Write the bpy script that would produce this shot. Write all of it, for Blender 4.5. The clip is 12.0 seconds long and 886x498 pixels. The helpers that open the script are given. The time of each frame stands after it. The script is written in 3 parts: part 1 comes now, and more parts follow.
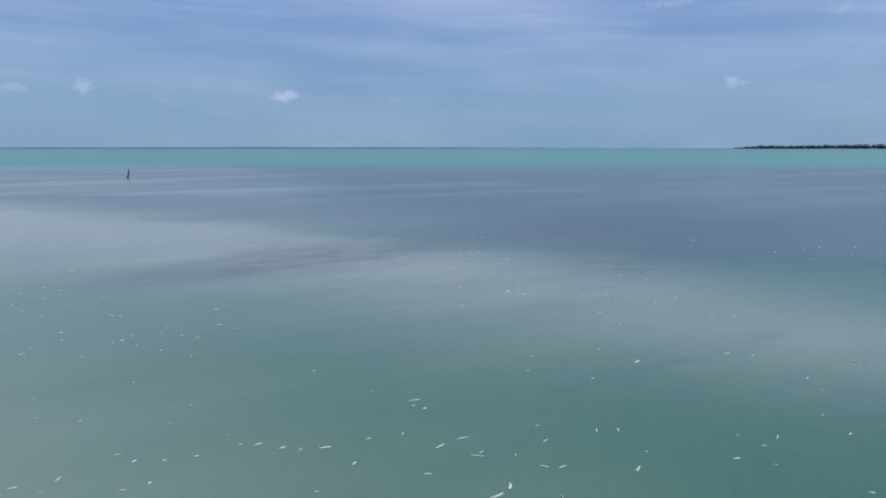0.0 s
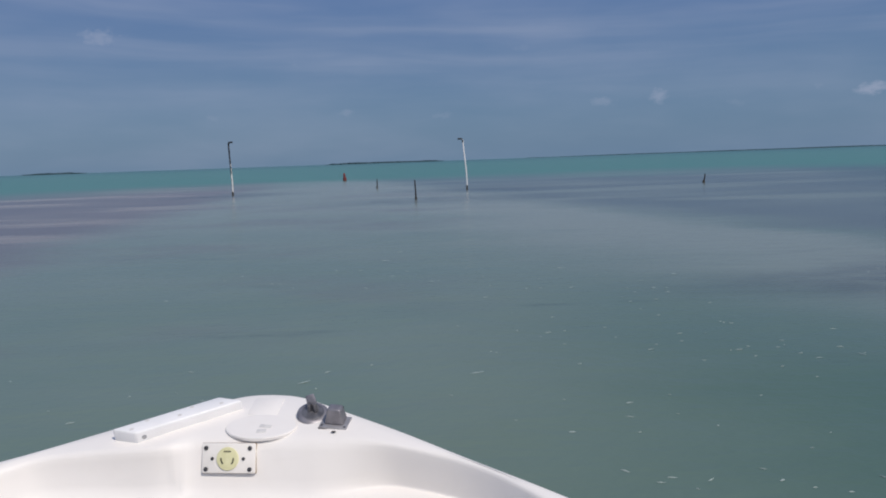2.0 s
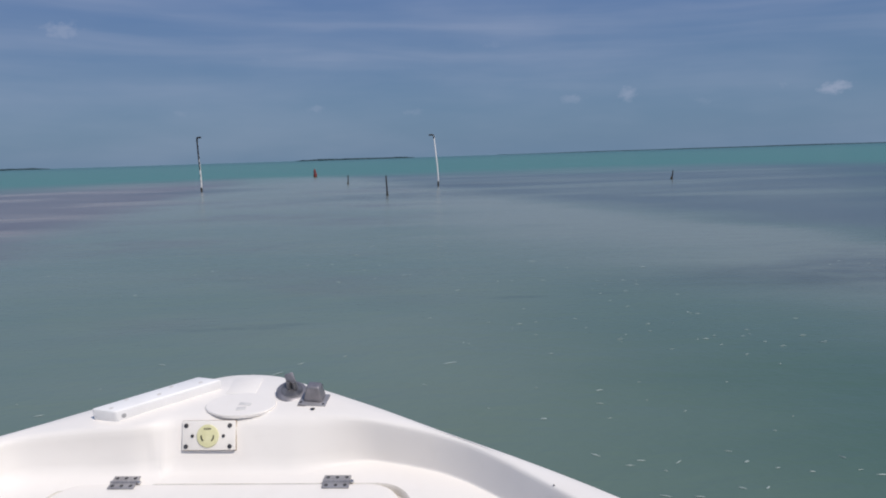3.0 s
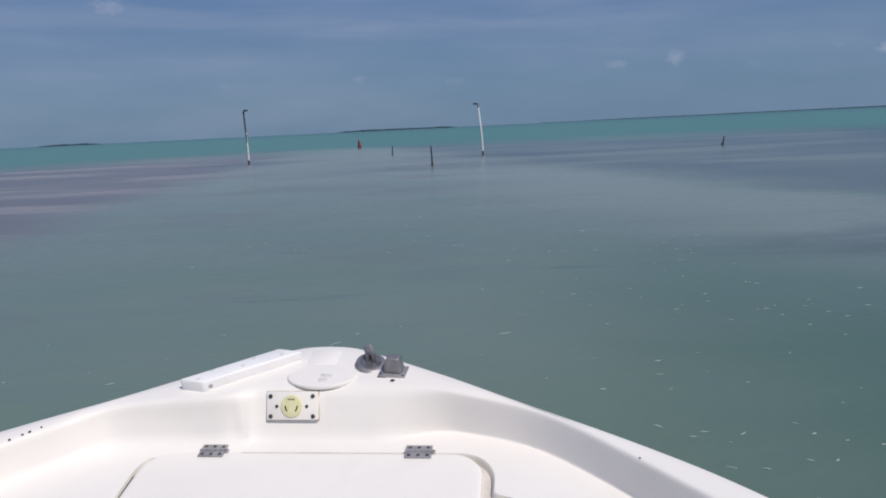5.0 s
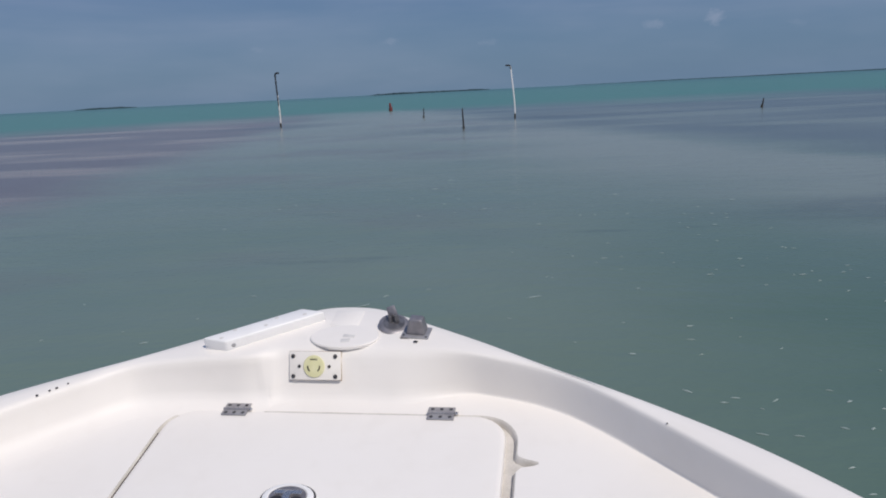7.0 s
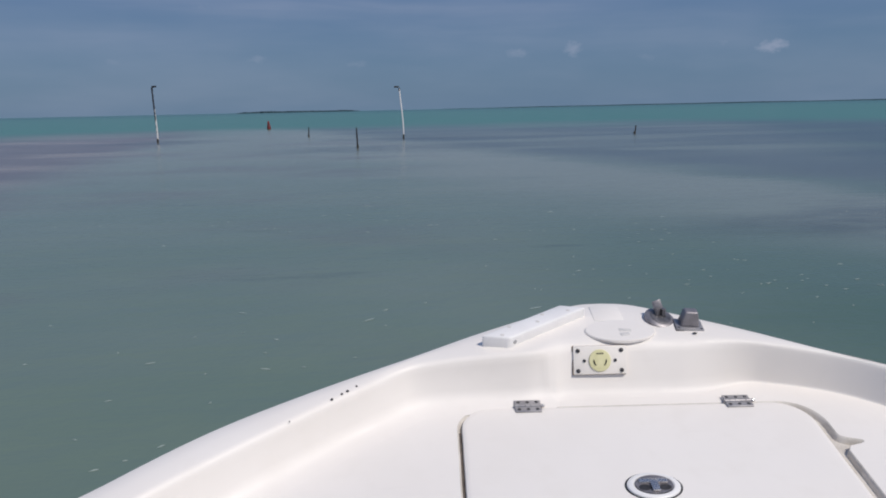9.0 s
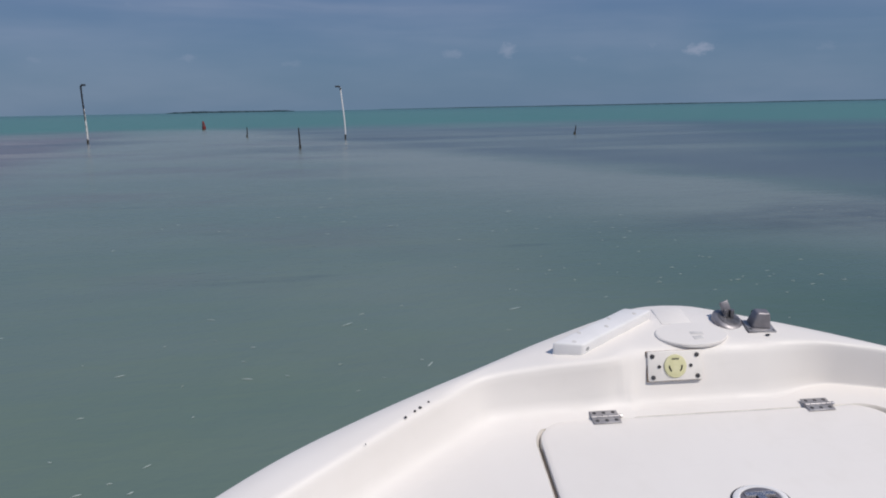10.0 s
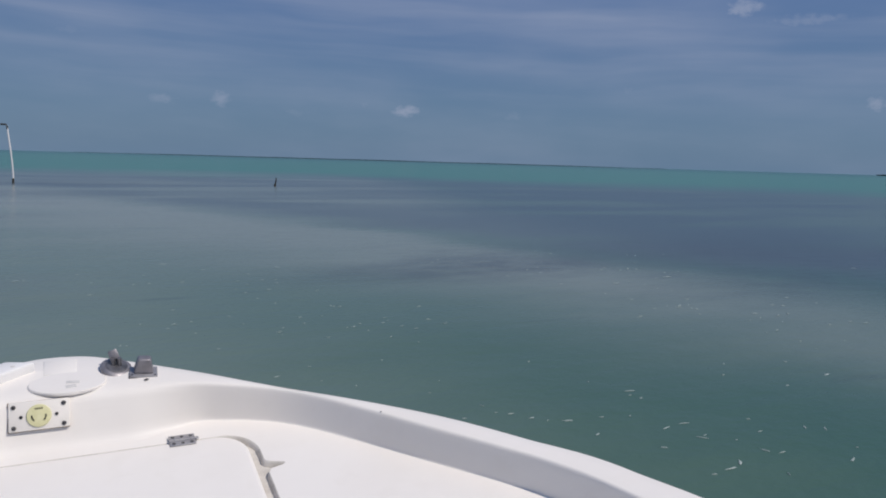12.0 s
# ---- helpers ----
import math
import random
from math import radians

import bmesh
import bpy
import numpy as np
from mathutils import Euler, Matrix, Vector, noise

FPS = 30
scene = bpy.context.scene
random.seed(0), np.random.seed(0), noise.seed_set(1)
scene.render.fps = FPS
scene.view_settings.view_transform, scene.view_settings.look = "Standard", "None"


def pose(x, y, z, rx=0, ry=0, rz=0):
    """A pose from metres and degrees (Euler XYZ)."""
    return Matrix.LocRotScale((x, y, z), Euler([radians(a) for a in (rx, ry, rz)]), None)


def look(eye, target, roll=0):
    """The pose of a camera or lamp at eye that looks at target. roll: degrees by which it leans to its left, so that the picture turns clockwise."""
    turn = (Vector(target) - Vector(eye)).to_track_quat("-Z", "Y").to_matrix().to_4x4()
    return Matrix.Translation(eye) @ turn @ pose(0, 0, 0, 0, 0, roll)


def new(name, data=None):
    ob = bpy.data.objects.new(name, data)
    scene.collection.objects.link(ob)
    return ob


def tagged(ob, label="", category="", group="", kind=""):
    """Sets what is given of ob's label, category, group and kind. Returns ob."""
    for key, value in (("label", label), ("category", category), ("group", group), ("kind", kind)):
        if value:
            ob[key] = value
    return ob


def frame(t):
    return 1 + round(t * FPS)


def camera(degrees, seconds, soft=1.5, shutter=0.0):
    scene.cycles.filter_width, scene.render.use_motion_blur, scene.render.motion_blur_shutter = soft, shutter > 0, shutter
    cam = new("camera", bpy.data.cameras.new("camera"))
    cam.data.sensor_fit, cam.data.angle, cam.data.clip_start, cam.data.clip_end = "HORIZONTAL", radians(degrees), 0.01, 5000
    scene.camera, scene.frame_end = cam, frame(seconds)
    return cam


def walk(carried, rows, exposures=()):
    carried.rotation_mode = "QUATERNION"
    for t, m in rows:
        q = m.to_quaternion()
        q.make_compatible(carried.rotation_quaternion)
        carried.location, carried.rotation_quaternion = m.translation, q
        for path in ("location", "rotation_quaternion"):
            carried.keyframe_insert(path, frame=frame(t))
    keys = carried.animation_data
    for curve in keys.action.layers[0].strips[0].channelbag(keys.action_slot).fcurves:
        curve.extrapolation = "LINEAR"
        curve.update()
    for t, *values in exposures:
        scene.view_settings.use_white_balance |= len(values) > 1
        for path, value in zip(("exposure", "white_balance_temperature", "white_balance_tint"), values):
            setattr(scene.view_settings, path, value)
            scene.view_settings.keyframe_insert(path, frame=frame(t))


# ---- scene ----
from mathutils.geometry import tessellate_polygon


def at(x, y, z, yaw, pitch, roll):
    """A camera pose: yaw to the right of the bow, pitch up, roll, in degrees."""
    a, b = radians(yaw), radians(pitch)
    eye = Vector((x, y, z))
    return look(eye, eye + Vector((math.sin(a) * math.cos(b), math.cos(a) * math.cos(b), math.sin(b))), -roll)


# camera and its walk
cam = camera(61.9, 12.0, soft=1.9)
walk(cam, [
    (0.0, at(0.970, 0.251, 1.690, 37.20, -7.80, 0.00)),
    (0.2, at(0.970, 0.251, 1.690, 27.60, -10.50, 0.00)),
    (0.5, at(0.970, 0.251, 1.690, 12.94, -13.29, 0.02)),
    (1.0, at(0.668, 0.427, 1.684, 0.99, -12.05, -0.43)),
    (1.5, at(0.563, 0.462, 1.712, -6.39, -10.29, 0.42)),
    (2.0, at(0.479, 0.390, 1.770, -4.72, -6.83, 1.98)),
    (2.5, at(0.467, 0.332, 1.748, -2.24, -6.63, 1.57)),
    (4.5, at(0.430, 0.356, 1.720, -4.59, -9.93, 3.34)),
    (5.0, at(0.375, 0.333, 1.743, -5.98, -9.35, 2.73)),
    (5.5, at(0.350, 0.327, 1.733, -6.78, -10.34, 2.95)),
    (6.0, at(0.382, 0.343, 1.728, -7.12, -10.58, 3.72)),
    (6.5, at(0.443, 0.406, 1.720, -10.46, -11.65, 3.41)),
    (8.5, at(-0.361, 0.226, 1.741, 2.08, -12.45, 0.39)),
    (9.0, at(-0.725, 0.294, 1.695, 1.70, -10.75, 1.21)),
    (9.5, at(-0.937, 0.396, 1.678, 4.13, -11.72, 1.17)),
    (10.0, at(-1.043, 0.461, 1.679, 6.55, -10.81, 1.08)),
    (10.5, at(-1.084, 0.509, 1.666, 9.49, -10.28, 0.92)),
    (11.0, at(-0.993, 0.432, 1.704, 15.17, -7.46, -0.36)),
    (11.5, at(-0.730, 0.248, 1.724, 23.63, -6.22, -1.12)),
    (12.0, at(-0.222, 0.012, 1.717, 28.47, -6.69, -1.65)),
], exposures=[(0.0, 0.74), (0.3, 0.52), (0.6, 0.15), (0.9, 0.03), (1.5, -0.22), (2.0, 0.02), (2.5, 0.08), (5.0, 0.07), (6.0, 0.05), (6.7, -0.02), (8.3, -0.05), (10.0, -0.10), (11.0, -0.10), (12.0, -0.06)])

# world and sun
SUN_TO = Vector((0.43, -0.49, 0.77)).normalized()
SUN_EL = math.asin(SUN_TO.z)
SUN_AZ = math.atan2(SUN_TO.x, SUN_TO.y)


class Nodes:
    """A short way to wire shader nodes."""

    def __init__(self, tree):
        self.t = tree
        tree.nodes.clear()

    def add(self, kind, sets=None, **ins):
        n = self.t.nodes.new(kind)
        for k, v in (sets or {}).items():
            setattr(n, k, v)
        for k, v in ins.items():
            self.put(n, k.replace("_", " "), v)
        return n

    def put(self, n, key, v):
        s = n.inputs[int(key)] if key.isdigit() else n.inputs[key]
        if isinstance(v, bpy.types.NodeSocket):
            self.t.links.new(v, s)
        else:
            s.default_value = v

    def math(self, op, a, b=0.0, c=0.0, clamp=False):
        n = self.t.nodes.new("ShaderNodeMath")
        n.operation, n.use_clamp = op, clamp
        for i, v in enumerate((a, b, c)):
            self.put(n, str(i), v)
        return n.outputs[0]

    def ramp(self, v, lo, hi, a=0.0, b=1.0):
        n = self.t.nodes.new("ShaderNodeMapRange")
        n.interpolation_type = "SMOOTHSTEP"
        for i, w in enumerate((v, lo, hi, a, b)):
            self.put(n, str(i), w)
        return n.outputs[0]

    def mix(self, f, a, b):
        n = self.t.nodes.new("ShaderNodeMix")
        n.data_type = "RGBA"
        self.put(n, "0", f)
        for i, v in ((6, a), (7, b)):
            if isinstance(v, tuple) and len(v) == 3:
                v = (*v, 1.0)
            self.put(n, str(i), v)
        return n.outputs[2]

    def noise(self, vec, scale, detail=3.0, rough=0.55):
        n = self.t.nodes.new("ShaderNodeTexNoise")
        self.put(n, "Vector", vec)
        n.inputs["Scale"].default_value = scale
        n.inputs["Detail"].default_value = detail
        n.inputs["Roughness"].default_value = rough
        return n.outputs["Fac"]

    def stretch(self, vec, x, y, z):
        n = self.t.nodes.new("ShaderNodeMapping")
        self.put(n, "Vector", vec)
        n.inputs["Scale"].default_value = (x, y, z)
        return n.outputs[0]


# bearing and height in degrees, half width, half height, strength of the small fair-weather clouds
PUFFS = [(25.4, 3.8, 1.1, 0.5, 0.85), (22.3, 4.2, 0.9, 0.4, 0.32), (11.7, 4.2, 0.75, 0.6, 0.62), (7.5, 4.0, 1.1, 0.4, 0.45), (58.3, 4.6, 0.9, 0.5, 0.7),
         (49.5, 11.2, 1.4, 0.6, 0.8), (53.5, 10.2, 2.6, 0.4, 0.4), (64.8, 9.2, 1.6, 0.5, 0.5), (42.0, 5.6, 0.8, 0.4, 0.3), (-11.8, 3.8, 0.9, 0.45, 0.35),
         (-15.4, 7.4, 0.9, 0.5, 0.32), (-21.4, 3.6, 0.8, 0.45, 0.32), (-28.6, 9.0, 1.4, 0.75, 0.6), (-21.5, 12.4, 1.5, 0.7, 0.6), (-37.0, 8.6, 2.2, 0.6, 0.35),
         (33.5, 3.6, 0.9, 0.35, 0.25), (-4.5, 3.4, 0.9, 0.35, 0.25), (17.0, 3.4, 0.8, 0.35, 0.2), (-31.0, 4.6, 0.7, 0.4, 0.25), (2.0, 8.2, 1.6, 0.5, 0.25)]


def make_world():
    w = bpy.data.worlds.new("sky")
    scene.world = w
    w.use_nodes = True
    n = Nodes(w.node_tree)
    sky = n.add("ShaderNodeTexSky", dict(sky_type="NISHITA", sun_disc=False, sun_elevation=SUN_EL, sun_rotation=SUN_AZ,
                                         air_density=1.3, dust_density=0.6, ozone_density=3.0, altitude=0.0))
    co = n.add("ShaderNodeTexCoord").outputs["Generated"]
    sep = n.add("ShaderNodeSeparateXYZ", None, Vector=co)
    x, y, z = sep.outputs
    az = n.math("MULTIPLY", n.math("ARCTAN2", x, y), 57.2958)
    el = n.math("MULTIPLY", n.math("ARCSINE", z), 57.2958)
    polar = n.add("ShaderNodeCombineXYZ", None, X=az, Y=el).outputs[0]
    # thin high cloud in long streaks
    warp = n.noise(n.stretch(polar, 0.03, 0.12, 1), 1.0, 3)
    slant = n.add("ShaderNodeCombineXYZ", None, X=az, Y=n.math("ADD", n.math("ADD", el, n.math("MULTIPLY", az, 0.03)), n.math("MULTIPLY", warp, 3.5))).outputs[0]
    wisps = n.ramp(n.noise(n.stretch(slant, 0.028, 0.42, 1), 1.0, 4, 0.5), 0.36, 0.80)
    wisps = n.math("MULTIPLY", wisps, n.ramp(el, 2.5, 9.0, 0.1, 0.85))
    haze = n.noise(n.stretch(polar, 0.05, 0.16, 1), 1.0, 4)
    cover = n.math("ADD", n.math("MULTIPLY", wisps, 0.46), n.math("MULTIPLY", n.ramp(haze, 0.35, 0.75), 0.20))
    rag = n.noise(n.stretch(polar, 0.9, 1.3, 1), 1.6, 5, 0.62)
    for a, e, hw, hh, s in PUFFS:
        dx = n.math("DIVIDE", n.math("SUBTRACT", az, a), hw)
        dy = n.math("DIVIDE", n.math("SUBTRACT", el, e), hh)
        d = n.math("SQRT", n.math("ADD", n.math("MULTIPLY", dx, dx), n.math("MULTIPLY", dy, dy)))
        d = n.math("ADD", d, n.math("MULTIPLY", n.math("SUBTRACT", rag, 0.5), 2.2))
        cover = n.math("MAXIMUM", cover, n.math("MULTIPLY", n.ramp(d, 1.35, 0.05), s * 0.72))
    blue = n.mix(0.90, sky.outputs[0], n.mix(n.ramp(el, 0.0, 14.0), SKY_LOW, SKY_BODY))
    col = n.mix(cover, blue, SKY_CLOUD)
    bg = n.add("ShaderNodeBackground", None, Color=col, Strength=SKY_STRENGTH)
    out = n.add("ShaderNodeOutputWorld")
    w.node_tree.links.new(bg.outputs[0], out.inputs[0])


SKY_STRENGTH = 0.075
SKY_LOW = (1.45, 2.65, 4.35)
SKY_BODY = (1.32, 2.3, 4.75)
SKY_CLOUD = (4.5, 5.1, 6.8)
make_world()
sun = new("sun", bpy.data.lights.new("sun", "SUN"))
sun.data.energy, sun.data.angle, sun.data.color = 3.1, radians(0.53), (1.0, 0.925, 0.84)
sun.matrix_world = look(SUN_TO * 50, (0, 0, 0))


# materials
def material(name, build):
    m = bpy.data.materials.new(name)
    m.use_nodes = True
    n = Nodes(m.node_tree)
    p = n.add("ShaderNodeBsdfPrincipled")
    build(n, p)
    out = n.add("ShaderNodeOutputMaterial")
    m.node_tree.links.new(p.outputs[0], out.inputs[0])
    return m


def bump(n, p, height, strength, dist):
    b = n.add("ShaderNodeBump", None, Strength=strength, Distance=dist, Height=height)
    n.put(p, "Normal", b.outputs[0])


def surface(name, a, b, scale, rough, metal=0.0, relief=0.15, dist=0.002, coat=0.0, vec=(1, 1, 1), grit=14.0):
    """A two-tone surface, with broad stains and fine grain."""
    def build(n, p):
        co = n.stretch(n.add("ShaderNodeTexCoord").outputs["Object"], *vec)
        broad, fine = n.noise(co, scale, 4), n.noise(co, scale * grit, 3)
        f = n.math("ADD", n.math("MULTIPLY", broad, 0.7), n.math("MULTIPLY", fine, 0.3))
        n.put(p, "Base Color", n.mix(n.ramp(f, 0.35, 0.65), a, b))
        n.put(p, "Roughness", n.ramp(fine, 0.2, 0.8, rough * 0.8, min(1.0, rough * 1.25)))
        p.inputs["Metallic"].default_value = metal
        p.inputs["Coat Weight"].default_value = coat
        bump(n, p, fine, relief, dist)
    return material(name, build)


def make_gelcoat(name, nonskid):
    def build(n, p):
        co = n.add("ShaderNodeTexCoord").outputs["Object"]
        broad, mid = n.noise(co, 2.2, 4), n.noise(co, 11.0, 4)
        scuff = n.ramp(n.noise(n.stretch(co, 3, 40, 10), 1.0, 3), 0.62, 0.75)
        c = n.mix(n.ramp(broad, 0.3, 0.7), (0.80, 0.762, 0.725), (0.83, 0.795, 0.762))
        c = n.mix(n.math("MULTIPLY", n.ramp(mid, 0.5, 0.75), 0.22), c, (0.74, 0.70, 0.655))
        c = n.mix(n.math("MULTIPLY", scuff, 0.06), c, (0.55, 0.52, 0.48))
        n.put(p, "Base Color", c)
        n.put(p, "Roughness", n.ramp(mid, 0.3, 0.7, 0.50 if nonskid else 0.46, 0.62 if nonskid else 0.60))
        p.inputs["IOR"].default_value = 1.5
        if nonskid:
            bump(n, p, n.noise(co, 420.0, 2), 0.25, 0.0008)
        else:
            bump(n, p, n.noise(co, 9.0, 2), 0.06, 0.004)
    return material(name, build)


def make_water():
    def build(n, p):
        pos = n.add("ShaderNodeNewGeometry").outputs["Position"]
        x, y, z = n.add("ShaderNodeSeparateXYZ", None, Vector=pos).outputs
        r = n.math("SQRT", n.math("ADD", n.math("MULTIPLY", x, x), n.math("MULTIPLY", y, y)))
        big = n.noise(n.stretch(pos, 0.03, 0.045, 1), 1.0, 4)
        mid = n.noise(n.stretch(pos, 0.12, 0.24, 1), 1.0, 4, 0.6)
        small = n.noise(n.stretch(pos, 0.9, 1.6, 1), 1.0, 4, 0.6)
        wob = n.math("SUBTRACT", big, 0.5)
        # the channel of pale marl between two grass flats
        rough_mid = n.math("SUBTRACT", mid, 0.5)
        left = n.math("SUBTRACT", n.math("MULTIPLY", x, -1.0), n.math("ADD", 5.7, n.math("MULTIPLY", y, 0.21)))
        left = n.math("ADD", left, n.math("ADD", n.math("MULTIPLY", wob, 9.0), n.math("MULTIPLY", rough_mid, 3.0)))
        left = n.math("MULTIPLY", n.ramp(left, -1.5, 3.0), n.ramp(n.math("ADD", y, n.math("MULTIPLY", wob, 12.0)), 7.0, 14.0))
        edge = n.math("SUBTRACT", x, n.math("ADD", 0.5, n.math("MULTIPLY", n.math("SUBTRACT", 35.0, y), 0.36)))
        edge = n.math("ADD", edge, n.math("ADD", n.math("MULTIPLY", wob, 8.0), n.math("MULTIPLY", rough_mid, 6.0)))
        right = n.ramp(edge, -1.5, 3.5)
        rim = n.math("MULTIPLY", n.ramp(edge, -9.0, -3.0), n.ramp(edge, 1.0, -2.0))
        rim = n.math("MULTIPLY", rim, n.ramp(x, 13.0, 7.0))
        sand = n.mix(n.ramp(mid, 0.35, 0.7), W_SAND_A, W_SAND_B)
        sand = n.mix(n.math("MULTIPLY", n.ramp(small, 0.4, 0.7), 0.35), sand, W_SAND_C)
        pool = n.ramp(n.math("ADD", x, n.math("ADD", n.math("MULTIPLY", rough_mid, 6.0), n.math("ADD", n.math("MULTIPLY", wob, 14.0), n.ramp(r, 13.0, 4.0, 0.0, 0.8)))), -1.0, 6.0)
        sand = n.mix(n.math("MULTIPLY", pool, n.ramp(r, 5.0, 26.0, 0.95, 0.30)), sand, W_POOL)
        flat = n.ramp(n.math("ADD", r, n.math("MULTIPLY", wob, 26.0)), 7.0, 34.0)
        c = n.mix(n.math("MULTIPLY", flat, 0.70), sand, W_FLAT)
        c = n.mix(n.math("MULTIPLY", rim, 0.75), c, W_FLAT)
        hollow = n.ramp(n.math("ADD", n.math("SUBTRACT", x, n.math("MULTIPLY", y, 0.3)), n.math("MULTIPLY", wob, 12.0)), 3.5, 10.0)
        c = n.mix(n.math("MULTIPLY", hollow, 0.6), c, W_POOL)
        # thin growth that mottles the near bottom to port
        patch = n.ramp(n.noise(n.stretch(pos, 0.10, 0.17, 1), 1.0, 4, 0.6), 0.46, 0.66)
        patch = n.math("MULTIPLY", patch, n.ramp(x, 2.0, -4.0, 0.0, 0.5))
        c = n.mix(n.math("MULTIPLY", patch, n.ramp(r, 60.0, 25.0)), c, W_GRASS_L)
        bars = n.ramp(n.noise(n.stretch(pos, 0.05, 0.20, 1), 1.0, 4, 0.55), 0.44, 0.62)
        c = n.mix(left, c, n.mix(bars, W_GRASS_L, W_BAR))
        deep = n.ramp(n.math("ADD", n.math("SUBTRACT", x, n.math("MULTIPLY", y, 0.3)), n.math("MULTIPLY", wob, 10.0)), 3.0, 11.0)
        c = n.mix(n.math("MULTIPLY", right, n.math("ADD", 0.35, n.math("MULTIPLY", n.math("SUBTRACT", 1.0, bars), 0.65))), c, n.mix(deep, W_GRASS_R, W_DARK))
        weed = n.ramp(n.noise(n.stretch(pos, 0.22, 0.85, 1), 1.0, 5, 0.65), 0.60, 0.74)
        c = n.mix(n.math("MULTIPLY", weed, n.ramp(r, 30.0, 8.0, 0.0, 0.38)), c, W_WEED)
        # dark weed: tufts that gather round the stakes, and drifts in the pool
        for cx, cy, sx, sy, deep in TUFTS:
            dx, dy = n.math("DIVIDE", n.math("SUBTRACT", x, cx), sx), n.math("DIVIDE", n.math("SUBTRACT", y, cy), sy)
            d = n.math("ADD", n.math("SQRT", n.math("ADD", n.math("MULTIPLY", dx, dx), n.math("MULTIPLY", dy, dy))), n.math("MULTIPLY", rough_mid, 2.4))
            streak = n.math("MULTIPLY", n.ramp(d, 1.5, 0.0), n.ramp(small, 0.35, 0.6, deep * 0.5, deep))
            c = n.mix(streak, c, W_TUFT)
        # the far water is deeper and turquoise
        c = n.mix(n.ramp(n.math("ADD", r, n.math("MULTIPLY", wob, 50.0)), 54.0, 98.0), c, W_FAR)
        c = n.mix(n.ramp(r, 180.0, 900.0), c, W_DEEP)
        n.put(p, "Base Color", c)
        p.inputs["Roughness"].default_value = 0.22
        p.inputs["IOR"].default_value = 1.33
        p.inputs["Specular IOR Level"].default_value = 0.24
        rip = n.math("ADD", n.noise(n.stretch(pos, 1.6, 3.2, 1), 1.0, 4), n.math("MULTIPLY", n.noise(n.stretch(pos, 7.0, 12.0, 1), 1.0, 3), 0.35))
        bump(n, p, rip, 0.19, 0.085)
    return material("sea_water", build)


W_SAND_A, W_SAND_B, W_SAND_C = (0.130, 0.189, 0.162), (0.158, 0.209, 0.180), (0.150, 0.206, 0.156)
W_BAR = (0.260, 0.232, 0.222)
TUFTS = ((-17.2, 46.0, 4.5, 3.6, 0.7), (0.0, 44.8, 6.0, 3.4, 0.6), (-1.2, 33.4, 6.5, 3.2, 0.45), (6.2, 10.5, 3.4, 1.3, 0.5), (12.5, 10.5, 5.5, 4.0, 0.6))
W_WEED = (0.045, 0.068, 0.070)
W_POOL = (0.019, 0.086, 0.065)
W_GRASS_L, W_GRASS_R, W_TUFT = (0.140, 0.122, 0.134), (0.100, 0.130, 0.140), (0.040, 0.048, 0.066)
W_DARK = (0.052, 0.084, 0.102)
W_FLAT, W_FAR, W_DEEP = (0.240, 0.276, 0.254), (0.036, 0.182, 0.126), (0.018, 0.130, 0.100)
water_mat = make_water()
gelcoat = make_gelcoat("gelcoat", False)
nonskid = make_gelcoat("nonskid_gelcoat", True)
steel = surface("stainless_steel", (0.52, 0.51, 0.52), (0.64, 0.63, 0.64), 30, 0.26, 0.9, 0.05, 0.0005)
dull_steel = surface("weathered_steel", (0.215, 0.205, 0.22), (0.31, 0.295, 0.315), 30, 0.46, 0.6, 0.1, 0.0005)
hinge_steel = surface("hinge_steel", (0.30, 0.29, 0.305), (0.40, 0.39, 0.405), 30, 0.42, 0.5, 0.1, 0.0005)
well_metal = surface("shaded_steel", (0.10, 0.10, 0.11), (0.22, 0.215, 0.23), 40, 0.4, 0.6)
dark_metal = surface("dark_recess", (0.03, 0.03, 0.035), (0.07, 0.07, 0.075), 40, 0.5, 0.3)
board = surface("white_plastic_board", (0.80, 0.79, 0.79), (0.84, 0.83, 0.83), 18, 0.38)
plate_mat = surface("ivory_plate", (0.80, 0.76, 0.71), (0.84, 0.80, 0.755), 20, 0.33)
# brown for the shadow edge of the socket plate
edge_shade_mat = surface("plate_edge_shade", (0.20, 0.135, 0.085), (0.36, 0.27, 0.19), 60, 0.6)
# colour holds both stain and the soft shade inside the gutter
gutter_mat = surface("stained_shaded_gelcoat", (0.52, 0.48, 0.43), (0.68, 0.64, 0.59), 14, 0.55)
# shade and grime of the hatch gap in one dark brown
gap_shade_mat = surface("gap_shade_and_grime", (0.045, 0.036, 0.030), (0.13, 0.105, 0.085), 30, 0.8)
faint = surface("faded_grey_print", (0.60, 0.58, 0.56), (0.70, 0.68, 0.66), 60, 0.6)
yellow = surface("yellowed_plastic", (0.66, 0.63, 0.36), (0.73, 0.70, 0.44), 50, 0.4)
black = surface("black_plastic", (0.015, 0.015, 0.017), (0.035, 0.035, 0.037), 40, 0.45)
# grey for the shade in the hinge seam, also used on a screw hole
seam_hole_grey = surface("seam_and_hole_grey", (0.30, 0.30, 0.31), (0.38, 0.38, 0.39), 20, 0.6)
foam_mat = surface("sea_foam", (0.24, 0.31, 0.30), (0.38, 0.44, 0.42), 3, 0.7)
wood = surface("wet_dark_timber", (0.012, 0.011, 0.012), (0.036, 0.026, 0.024), 5, 0.8, 0, 0.6, 0.02, vec=(1, 1, 0.25))
